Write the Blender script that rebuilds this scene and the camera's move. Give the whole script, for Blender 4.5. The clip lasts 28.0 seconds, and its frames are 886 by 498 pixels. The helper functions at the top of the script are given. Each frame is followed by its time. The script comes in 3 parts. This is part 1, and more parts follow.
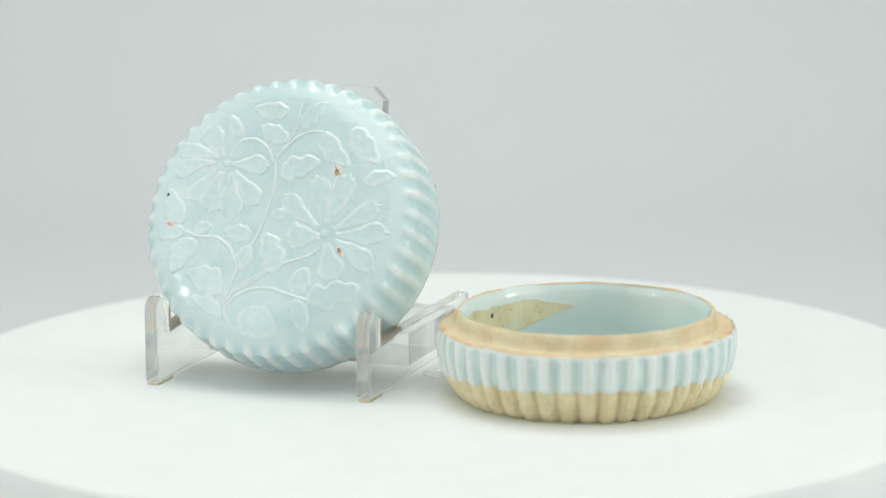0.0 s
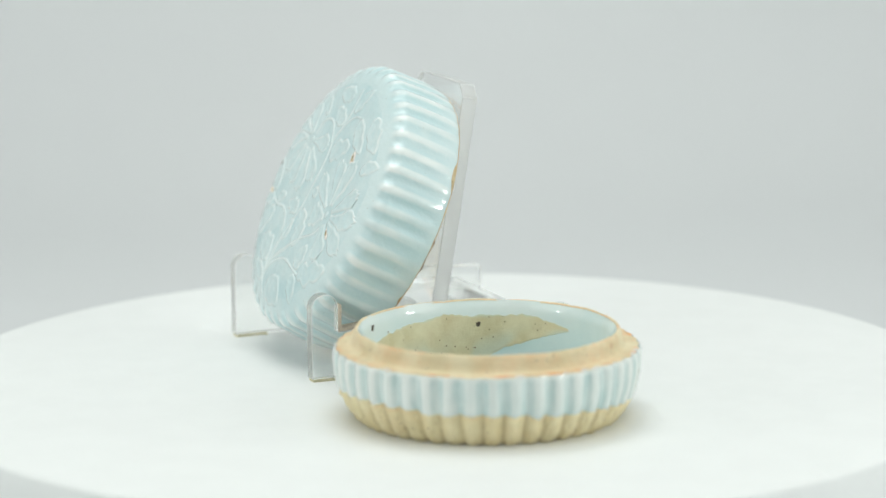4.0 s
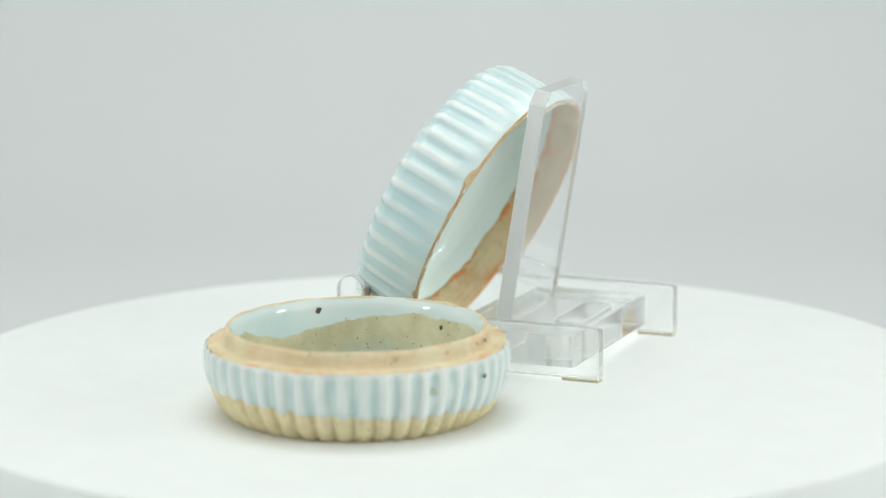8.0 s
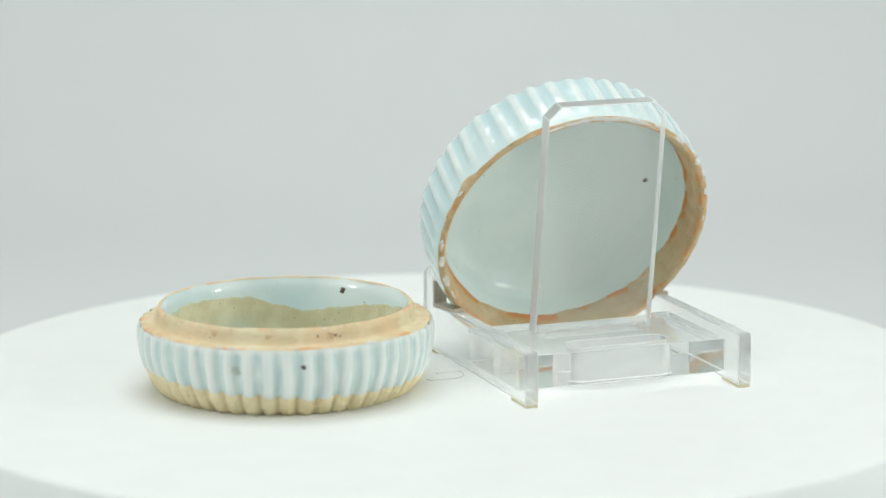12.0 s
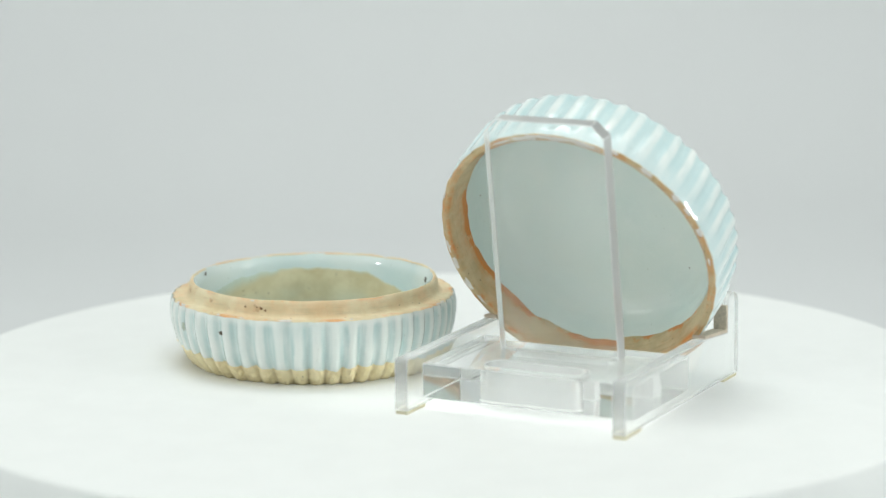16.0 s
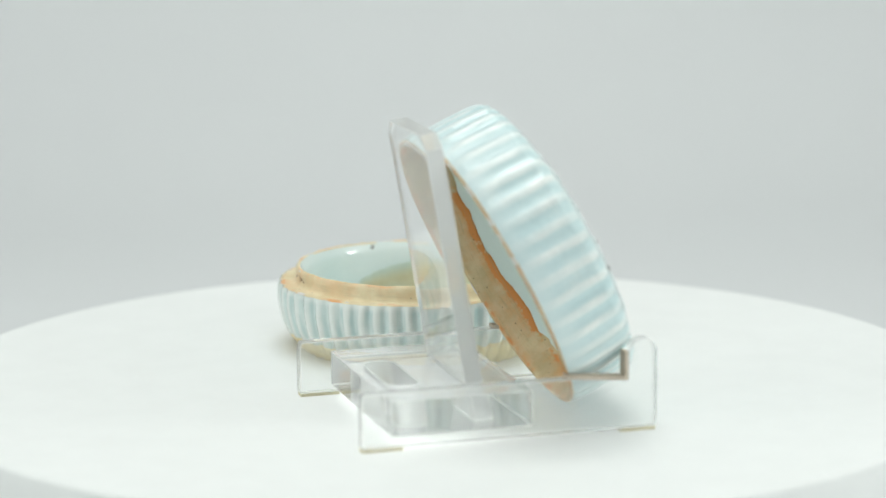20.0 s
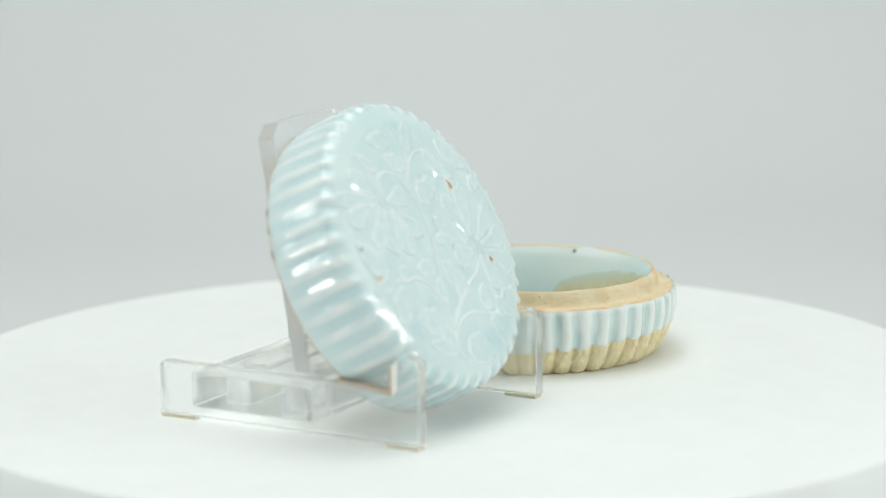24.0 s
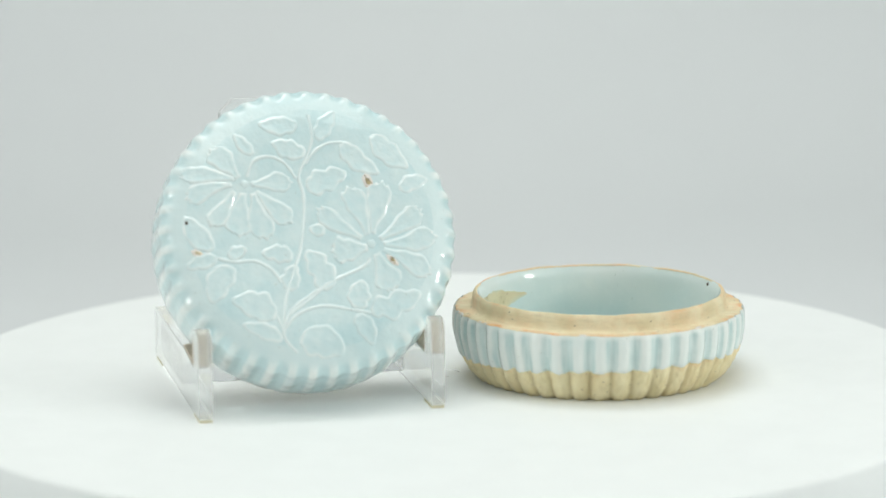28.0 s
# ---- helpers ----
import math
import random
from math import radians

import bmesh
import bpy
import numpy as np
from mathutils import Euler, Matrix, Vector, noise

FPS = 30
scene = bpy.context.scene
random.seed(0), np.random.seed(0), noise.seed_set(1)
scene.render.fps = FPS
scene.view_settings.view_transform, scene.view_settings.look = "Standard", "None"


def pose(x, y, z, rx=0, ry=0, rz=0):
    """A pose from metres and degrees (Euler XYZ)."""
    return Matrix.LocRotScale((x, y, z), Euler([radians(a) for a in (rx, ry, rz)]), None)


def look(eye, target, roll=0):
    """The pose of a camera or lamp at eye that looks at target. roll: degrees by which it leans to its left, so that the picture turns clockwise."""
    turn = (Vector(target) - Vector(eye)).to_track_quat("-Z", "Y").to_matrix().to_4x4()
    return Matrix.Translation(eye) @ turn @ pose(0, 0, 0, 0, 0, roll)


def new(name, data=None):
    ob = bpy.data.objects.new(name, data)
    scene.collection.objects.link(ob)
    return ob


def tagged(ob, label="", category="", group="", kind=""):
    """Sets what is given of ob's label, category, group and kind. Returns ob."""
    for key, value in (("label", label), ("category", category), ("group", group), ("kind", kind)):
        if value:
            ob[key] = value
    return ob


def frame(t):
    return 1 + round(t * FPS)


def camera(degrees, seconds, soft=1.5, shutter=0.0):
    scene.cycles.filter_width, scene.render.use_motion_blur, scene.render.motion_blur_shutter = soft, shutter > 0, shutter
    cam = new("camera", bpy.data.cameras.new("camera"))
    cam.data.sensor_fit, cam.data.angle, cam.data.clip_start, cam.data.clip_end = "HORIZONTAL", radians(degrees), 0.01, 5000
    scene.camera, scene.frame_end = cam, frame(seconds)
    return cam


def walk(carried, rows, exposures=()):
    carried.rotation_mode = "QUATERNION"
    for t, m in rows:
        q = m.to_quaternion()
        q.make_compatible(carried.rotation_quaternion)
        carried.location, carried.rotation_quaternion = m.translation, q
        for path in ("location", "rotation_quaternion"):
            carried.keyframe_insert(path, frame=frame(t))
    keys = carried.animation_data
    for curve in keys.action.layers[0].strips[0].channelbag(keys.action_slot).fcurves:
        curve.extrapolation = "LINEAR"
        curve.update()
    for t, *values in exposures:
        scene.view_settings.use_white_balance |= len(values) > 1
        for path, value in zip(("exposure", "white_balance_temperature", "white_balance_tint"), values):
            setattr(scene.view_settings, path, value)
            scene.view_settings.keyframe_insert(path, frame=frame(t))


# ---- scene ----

MM = 0.001
CLIP = 28.0

# camera: stands still before the turntable
EYE = Vector((0.0, -1.06, 0.25474))
PITCH, YAW, ROLL = radians(11.162), radians(0.0315), -0.402
AIM = EYE + Vector((math.sin(YAW) * math.cos(PITCH), math.cos(YAW) * math.cos(PITCH), -math.sin(PITCH)))
cam = camera(16.298, CLIP, soft=1.4)
cam.data.dof.use_dof = True
cam.data.dof.focus_distance = 1.085
cam.data.dof.aperture_fstop = 7.5
walk(cam, [(0.0, look(EYE, AIM, ROLL)), (CLIP, look(EYE, AIM, ROLL))])

# ---- light ----
world = bpy.data.worlds.new("studio_air")
scene.world = world
world.use_nodes = True
world.node_tree.nodes["Background"].inputs[0].default_value = (0.92, 0.97, 1.0, 1)
world.node_tree.nodes["Background"].inputs[1].default_value = 0.1
scene.view_settings.exposure = 0.1


def softbox(name, eye, target, width, height, watts, colour=(0.976, 1.0, 0.966)):
    lamp = bpy.data.lights.new(name, "AREA")
    lamp.shape, lamp.size, lamp.size_y = "RECTANGLE", width, height
    lamp.energy, lamp.color = watts, colour
    ob = new(name, lamp)
    ob.matrix_world = look(eye, target)
    return ob


softbox("top_softbox", (0.0, -0.12, 1.35), (0, -0.11, 0), 1.3, 1.2, 7.6)
softbox("rear_softbox", (-0.15, 0.38, 1.45), (-0.1, 0.2, 0), 0.7, 0.4, 3.4)
# front fill out of view, added to brighten surfaces that face the camera
softbox("front_fill", (0.0, -1.6, 1.0), (0, 0, 0.1), 1.6, 0.9, 1.9)
for x, y, z, name in ((-0.95, -0.38, 0.27, "west"), (0.97, -0.28, 0.25, "east")):
    softbox("tent_panel_" + name, (math.copysign(1.2, x), -0.72, 0.5), (0, -0.6, 0.3), 1.1, 0.9, 3.2)
    softbox("side_softbox_" + name, (x, y, z), (0, 0, 0.04), 0.1 if x < 0 else 0.18, 0.06 if x < 0 else 0.085, 0.9 if x < 0 else 1.8)


# ---- materials ----
def nodes_of(name):
    m = bpy.data.materials.new(name)
    m.use_nodes = True
    t = m.node_tree
    return m, t, t.nodes["Principled BSDF"]


def add(t, kind, **values):
    n = t.nodes.new(kind)
    for k, v in values.items():
        n.inputs[k].default_value = v
    return n


def coords(t):
    return t.nodes.new("ShaderNodeTexCoord").outputs["Object"]


def noise_of(t, scale, detail=4.0, rough=0.55):
    n = add(t, "ShaderNodeTexNoise", Scale=scale, Detail=detail, Roughness=rough)
    t.links.new(coords(t), n.inputs["Vector"])
    return n.outputs["Fac"]


def ramp(t, fac, low, high):
    n = t.nodes.new("ShaderNodeMapRange")
    n.interpolation_type = "SMOOTHSTEP"
    n.inputs["From Min"].default_value, n.inputs["From Max"].default_value = low, high
    t.links.new(fac, n.inputs["Value"])
    return n.outputs["Result"]


def mix(t, fac, a, b):
    n = t.nodes.new("ShaderNodeMix")
    n.data_type = "RGBA"
    if isinstance(fac, float):
        n.inputs["Factor"].default_value = fac
    else:
        t.links.new(fac, n.inputs["Factor"])
    for socket, c in (("A", a), ("B", b)):
        s = [i for i in n.inputs if i.name == socket and i.type == "RGBA"][0]
        if isinstance(c, tuple):
            s.default_value = (*c, 1)
        else:
            t.links.new(c, s)
    return [o for o in n.outputs if o.type == "RGBA"][0]


def bump(t, bsdf, height, strength, distance):
    n = add(t, "ShaderNodeBump", Strength=strength, Distance=distance)
    t.links.new(height, n.inputs["Height"])
    t.links.new(n.outputs["Normal"], bsdf.inputs["Normal"])


def attribute(t, name):
    n = t.nodes.new("ShaderNodeAttribute")
    n.attribute_name = name
    return n.outputs["Fac"]


def part_of(t, fac, share):
    n = t.nodes.new("ShaderNodeMath")
    n.operation = "MULTIPLY"
    n.inputs[1].default_value = share
    t.links.new(fac, n.inputs[0])
    return n.outputs[0]


def specks(t, scale, size):
    v = add(t, "ShaderNodeTexVoronoi", Scale=scale)
    t.links.new(coords(t), v.inputs["Vector"])
    few = t.nodes.new("ShaderNodeMath")
    few.operation = "MULTIPLY"
    t.links.new(ramp(t, v.outputs["Distance"], size, size * 0.5), few.inputs[0])
    t.links.new(ramp(t, noise_of(t, scale * 0.31, 2.0), 0.44, 0.56), few.inputs[1])
    return few.outputs[0]


def glaze_material(name, thin, deep, waves=0.5):
    """Qingbai glaze: white where thin over ridges, blue-green where it pools; a wavy, faintly pitted surface."""
    m, t, b = nodes_of(name)
    c = mix(t, attribute(t, "pool"), thin, deep)
    c = mix(t, part_of(t, ramp(t, noise_of(t, 110.0, 6.0, 0.65), 0.5, 0.8), 0.5), c, (0.76, 0.85, 0.83))
    c = mix(t, part_of(t, ramp(t, noise_of(t, 32.0, 3.0, 0.6), 0.45, 0.75), 0.35), c, deep)
    c = mix(t, part_of(t, ramp(t, noise_of(t, 900.0, 4.0, 0.7), 0.55, 0.8), 0.3), c, (0.88, 0.92, 0.9))
    c = mix(t, specks(t, 330.0, 0.07), c, (0.42, 0.47, 0.42))
    t.links.new(c, b.inputs["Base Color"])
    b.inputs["Roughness"].default_value = 0.06
    b.inputs["IOR"].default_value = 1.55
    b.inputs["Specular IOR Level"].default_value = 0.6
    wave = t.nodes.new("ShaderNodeMath")
    wave.operation = "MULTIPLY_ADD"
    wave.inputs[1].default_value = 0.14
    t.links.new(noise_of(t, 750.0, 3.0), wave.inputs[0])
    t.links.new(noise_of(t, 200.0, 3.0), wave.inputs[2])
    bump(t, b, wave.outputs[0], waves, 0.0006)
    return m


def clay_material(name, pale, tan, burnt, rough=0.62, turned_marks=0.0, hollow=(0.52, 0.42, 0.22)):
    """Bare clay: pale and tan clouds, burnt orange where the attribute "burn" and the kiln left it, iron specks; "hollow" is the colour in grooves or under a smear of glaze."""
    m, t, b = nodes_of(name)
    c = mix(t, ramp(t, noise_of(t, 120.0, 6.0), 0.35, 0.65), pale, tan)
    fac = t.nodes.new("ShaderNodeMath")
    fac.operation = "MULTIPLY"
    t.links.new(attribute(t, "burn"), fac.inputs[0])
    t.links.new(ramp(t, noise_of(t, 75.0, 5.0, 0.65), 0.42, 0.66), fac.inputs[1])
    c = mix(t, part_of(t, ramp(t, noise_of(t, 48.0, 5.0, 0.7), 0.45, 0.7), 0.45), c, tuple(0.7 * p + 0.3 * q for p, q in zip(pale, burnt)))
    c = mix(t, fac.outputs[0], c, burnt)
    stretch = t.nodes.new("ShaderNodeVectorMath")
    stretch.operation = "MULTIPLY"
    stretch.inputs[1].default_value = (1.0, 1.0, 9.0)
    t.links.new(coords(t), stretch.inputs[0])
    turned = add(t, "ShaderNodeTexNoise", Scale=130.0, Detail=4.0)
    t.links.new(stretch.outputs[0], turned.inputs["Vector"])
    c = mix(t, part_of(t, ramp(t, turned.outputs["Fac"], 0.5, 0.75), turned_marks), c, tuple(v * 0.75 for v in tan))
    c = mix(t, ramp(t, noise_of(t, 260.0, 5.0, 0.7), 0.6, 0.8), c, tuple(v * 0.85 for v in tan))
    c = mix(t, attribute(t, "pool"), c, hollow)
    c = mix(t, specks(t, 420.0, 0.13), c, (0.16, 0.10, 0.06))
    t.links.new(c, b.inputs["Base Color"])
    b.inputs["Roughness"].default_value = rough
    b.inputs["Specular IOR Level"].default_value = 0.3
    bump(t, b, noise_of(t, 800.0, 6.0, 0.75), 0.55, 0.0006)
    return m


def plain(name, colour, rough, grain=0.06, scale=300.0, relief=0.0):
    m, t, b = nodes_of(name)
    dark = tuple(v * (1 - grain) for v in colour)
    c = mix(t, ramp(t, noise_of(t, scale, 6.0), 0.3, 0.7), dark, colour)
    t.links.new(c, b.inputs["Base Color"])
    b.inputs["Roughness"].default_value = rough
    if relief:
        bump(t, b, noise_of(t, scale * 4, 5.0), relief, 0.0004)
    return m


def acrylic_material(name, haze, straight=0.0):
    """Clear acrylic; the share "haze" is white scatter that stands in for bright reflections within it, "straight" of
    the rest passes unbent to brighten it, what is left is refracted.
    """
    m, t, b = nodes_of(name)
    b.inputs["Base Color"].default_value = (0.985, 0.995, 0.99, 1)
    b.inputs["Transmission Weight"].default_value = 1.0
    b.inputs["IOR"].default_value = 1.49
    b.inputs["Roughness"].default_value = 0.0
    scatter = add(t, "ShaderNodeBsdfDiffuse", Color=(0.96, 0.975, 0.97, 1))
    veil = t.nodes.new("ShaderNodeMixShader")
    veil.inputs["Fac"].default_value = haze
    clear = add(t, "ShaderNodeBsdfTransparent", Color=(0.985, 0.993, 0.99, 1))
    blend = t.nodes.new("ShaderNodeMixShader")
    blend.inputs["Fac"].default_value = straight
    t.links.new(b.outputs[0], blend.inputs[1])
    t.links.new(clear.outputs[0], blend.inputs[2])
    t.links.new(blend.outputs[0], veil.inputs[1])
    glow = add(t, "ShaderNodeBsdfTranslucent", Color=(0.96, 0.975, 0.97, 1))
    both = t.nodes.new("ShaderNodeMixShader")
    both.inputs["Fac"].default_value = 0.5
    t.links.new(scatter.outputs[0], both.inputs[1])
    t.links.new(glow.outputs[0], both.inputs[2])
    t.links.new(both.outputs[0], veil.inputs[2])
    t.links.new(veil.outputs[0], t.nodes["Material Output"].inputs["Surface"])
    return m


GLAZE = glaze_material("qingbai_glaze", (0.855, 0.905, 0.885), (0.445, 0.668, 0.70))
BAND_GLAZE = glaze_material("greyish_glaze", (0.82, 0.85, 0.815), (0.50, 0.65, 0.635))
INNER_GLAZE = glaze_material("greenish_glaze", (0.83, 0.89, 0.845), (0.54, 0.705, 0.68), 0.22)
BOWL_GLAZE = glaze_material("milky_glaze", (0.84, 0.885, 0.85), (0.47, 0.665, 0.675), 0.18)
CLAY = clay_material("bare_clay", (0.82, 0.735, 0.51), (0.72, 0.615, 0.385), (0.80, 0.40, 0.16), 0.5, 0.35)
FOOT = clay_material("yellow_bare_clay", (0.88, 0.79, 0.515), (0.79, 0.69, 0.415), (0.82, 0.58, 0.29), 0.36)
LIDCLAY = clay_material("dark_bare_clay", (0.67, 0.55, 0.34), (0.54, 0.43, 0.24), (0.66, 0.27, 0.08), 0.55, 0.45)
PATCH = clay_material("smeared_bare_clay", (0.75, 0.69, 0.46), (0.65, 0.585, 0.36), (0.56, 0.42, 0.2), 0.2, 0.0, (0.60, 0.69, 0.60))
ACRYLIC = acrylic_material("clear_acrylic", 0.03)
RAIL = acrylic_material("clear_acrylic_rail", 0.04, 0.12)
BLOCK = acrylic_material("thick_clear_acrylic", 0.06)
# whiteness mixed into the edges imitates the bright reflections of polished acrylic
HAZED = acrylic_material("hazed_acrylic_edge", 0.2, 0.3)
BUFFED = acrylic_material("buffed_acrylic_edge", 0.05)
MILLED = acrylic_material("milled_acrylic_slot", 0.7, 0.2)
ROUTED = acrylic_material("routed_acrylic_slot", 0.3)
ARRIS = acrylic_material("white_acrylic_arris", 0.6, 0.5)
WHITENED = acrylic_material("whitened_acrylic_edge", 0.5, 0.0)
FELT = plain("beige_felt", (0.66, 0.575, 0.46), 0.9, 0.25, 900.0, 0.5)
TAPE = plain("cream_rubber", (0.62, 0.58, 0.40), 0.7, 0.15, 600.0)
PLATTER = plain("white_matt_laminate", (0.86, 0.885, 0.875), 0.55, 0.02, 60.0)
PAPER = plain("white_backdrop_paper", (0.654, 0.677, 0.684), 0.9, 0.02, 3.0)
GREY = plain("grey_unseen_wall", (0.5, 0.505, 0.51), 0.9, 0.06, 2.0)
WALL = plain("white_bounce_wall", (0.85, 0.86, 0.86), 0.9, 0.04, 2.0)
CHALK = plain("chalky_chip", (0.82, 0.79, 0.74), 0.7, 0.15, 900.0)
OLIVE = plain("olive_stain", (0.50, 0.58, 0.47), 0.15, 0.3, 900.0)
ORANGE = plain("orange_clay", (0.79, 0.58, 0.35), 0.6, 0.35, 500.0, 0.4)
PIT = plain("brown_pit", (0.52, 0.43, 0.25), 0.7, 0.6, 700.0, 0.6)
OCHRE = plain("ochre_pit", (0.72, 0.62, 0.40), 0.6, 0.4, 700.0, 0.6)
RUST = plain("rusty_pit", (0.30, 0.17, 0.08), 0.7, 0.5, 1500.0)
IRON = plain("iron_spot", (0.11, 0.085, 0.055), 0.45, 0.5, 1500.0)


# ---- mesh helpers ----
def link(name, verts, faces, material, parent=None, label="", attributes=None, smooth=True):
    me = bpy.data.meshes.new(name)
    me.from_pydata([tuple(v) for v in verts], [], faces)
    me.materials.append(material)
    for key, values in (attributes or {}).items():
        a = me.attributes.new(key, "FLOAT", "POINT")
        a.data.foreach_set("value", np.asarray(values, dtype=np.float32))
    if smooth:
        me.polygons.foreach_set("use_smooth", [True] * len(me.polygons))
    me.update()
    ob = new(name, me)
    if parent:
        ob.parent = parent
    return tagged(ob, label)


def part(name, bm, material, parent, label=""):
    """Links a bmesh as one mesh object under a thing or a part."""
    bmesh.ops.recalc_face_normals(bm, faces=bm.faces)
    me = bpy.data.meshes.new(name)
    bm.to_mesh(me)
    bm.free()
    for m in (material if isinstance(material, tuple) else (material,)):
        me.materials.append(m)
    ob = new(name, me)
    ob.parent = parent
    return tagged(ob, label)


def empty(name, label, category):
    ob = new(name)
    ob.empty_display_size = 0.02
    return tagged(ob, label, category)


def ease(a, b, x):
    k = min(max((x - a) / (b - a), 0.0), 1.0)
    return k * k * (3 - 2 * k)


def wobble(x, y, z=0.0):
    return noise.noise(Vector((x, y, z)))


def ring_sheet(name, rows, turns, point, material, parent, label="", start=0.0, stop=360.0, close=None, flip=False):
    """A sheet of rows round the local z axis. point(row, angle) gives r, z in mm and the values of pool and burn."""
    whole = stop - start >= 360.0
    n = turns if whole else turns + 1
    verts, pool, burn, faces = [], [], [], []
    for row in rows:
        for j in range(n):
            a = radians(start + (stop - start) * j / turns)
            r, z, p, q = point(row, a)
            verts.append((r * math.cos(a) * MM, r * math.sin(a) * MM, z * MM))
            pool.append(p)
            burn.append(q)
    for i in range(len(rows) - 1):
        for j in range(turns):
            k = (j + 1) % n
            f = (i * n + j, i * n + k, (i + 1) * n + k, (i + 1) * n + j)
            faces.append(f[::-1] if flip else f)
    if close is not None:
        verts.append((0, 0, close * MM))
        pool.append(pool[-1])
        burn.append(burn[-1])
        last, c = (len(rows) - 1) * n, len(verts) - 1
        for j in range(turns):
            f = (last + j, last + (j + 1) % n, c)
            faces.append(f[::-1] if flip else f)
    return link(name, verts, faces, material, parent, label, {"pool": pool, "burn": burn})


def curve_at(table, x):
    xs, ys = zip(*table)
    return float(np.interp(x, xs, ys))


def box(bm, x0, x1, y0, y1, z0, z1):
    made = bmesh.ops.create_cube(bm, size=1.0)["verts"]
    for v in made:
        v.co = Vector((x0 + (v.co.x + 0.5) * (x1 - x0), y0 + (v.co.y + 0.5) * (y1 - y0), z0 + (v.co.z + 0.5) * (z1 - z0))) * MM
    return made


def soften(bm, width, segments=2, material=-1):
    edges = [e for e in bm.edges if len(e.link_faces) == 2 and e.calc_face_angle(0) > 0.6]
    bmesh.ops.bevel(bm, geom=edges, offset=width * MM, segments=segments, profile=0.5, affect="EDGES", clamp_overlap=True, material=material)


def plate(outline, depth, axis, edge_slot=0):
    """A plate: the outline, in mm, drawn across the axis 'x' (outline is y, z) or 'y' (outline is x, z), and its depth along it."""
    bm = bmesh.new()
    at = (lambda a, b, d: Vector((d, a, b)) * MM) if axis == "x" else (lambda a, b, d: Vector((a, d, b)) * MM)
    low = [bm.verts.new(at(a, b, depth[0])) for a, b in outline]
    high = [bm.verts.new(at(a, b, depth[1])) for a, b in outline]
    bm.faces.new(low)
    bm.faces.new(high[::-1])
    for i in range(len(low)):
        j = (i + 1) % len(low)
        bm.faces.new((low[j], low[i], high[i], high[j])).material_index = edge_slot
    bmesh.ops.recalc_face_normals(bm, faces=bm.faces)
    return bm


# ---- the studio ----
def studio():
    # paper sweep: floor, bend and rear
    floor_z, rear, bend, top = -50.0, 900.0, 350.0, 1600.0
    line = [(-1700.0, floor_z), (rear - bend, floor_z)]
    line += [(rear - bend + bend * math.sin(a), floor_z + bend - bend * math.cos(a)) for a in np.linspace(0.05, math.pi / 2, 24)]
    line.append((rear, top))
    verts, faces = [], []
    for x in (-1250, 1250):
        for off in (0, 3):
            verts += [(x * MM, (y + off) * MM, (z - off) * MM) for y, z in line]
    n = len(line)
    for i in range(n - 1):
        faces.append((i, i + 1, 2 * n + i + 1, 2 * n + i))
        faces.append((n + i, 3 * n + i, 3 * n + i + 1, n + i + 1))
        faces.append((i, n + i, n + i + 1, i + 1))
        faces.append((2 * n + i, 2 * n + i + 1, 3 * n + i + 1, 3 * n + i))
    tagged(link("backdrop", verts, faces, PAPER), "smooth white paper backdrop sweeping up behind the turntable", "backdrop", kind="structure")
    # unseen walls and ceiling, added to bounce light and fill reflections in glaze and acrylic
    for name, dims in (("unseen_wall_west", (-1350, -1253, -1800, 1000, -50, 1600)), ("unseen_wall_east", (1253, 1350, -1800, 1000, -50, 1600)),
                       ("unseen_wall_south", (-1253, 1253, -1800, -1703, -50, 1600)), ("ceiling", (-1350, 1350, -1800, 1000, 1603, 1700))):
        bm = bmesh.new()
        box(bm, *dims)
        tagged(part(name, bm, GREY if name == "unseen_wall_south" else WALL, None), "plain grey wall added out of view to tone reflections" if name == "unseen_wall_south" else "plain white surface added out of view to bounce light", "ceiling" if name == "ceiling" else "wall", kind="structure")


def turntable():
    root = empty("turntable", "round white matt photo turntable that slowly turns", "turntable")
    rad = 181.6
    rows = [(60.0, -26.0), (rad - 3, -26.0), (rad - 0.6, -25.2), (rad, -23.5)]
    rows += [(rad - 1.8 + 1.8 * math.cos(a), -1.8 + 1.8 * math.sin(a)) for a in np.linspace(0, math.pi / 2, 6)]
    rows += [(150.0, 0.0), (75.0, 0.0)]
    ring_sheet("platter", rows, 256, lambda row, a: (*row, 0, 0), PLATTER, root, close=0.0)
    ring_sheet("hub", [(0.5, -49.9), (110, -49.9), (112, -47), (112, -28), (60, -26)], 96, lambda row, a: (*row, 0, 0), PLATTER, root)
    return root


# ---- the box ----
BASE_RIBS = 47
BASE_LINE = ((0, 43.6), (1, 44.9), (3, 46.6), (6, 48.3), (9, 49.6), (13, 50.7), (17, 51.4), (20.5, 51.5), (22.5, 51.3), (23.6, 50.95), (24.5, 50.35))


def base_rib(a):
    """1 on a ridge, 0 in a groove; broad ridges, narrow grooves, spaced a little unevenly."""
    drift = 1.171 - 3.127 * math.sin(a) - 4.086 * math.cos(a) + 0.73 * math.sin(2 * a) + 1.43 * math.cos(2 * a) - 0.751 * math.cos(3 * a)
    return abs(math.sin(0.5 * (BASE_RIBS * a + drift))) ** 0.95


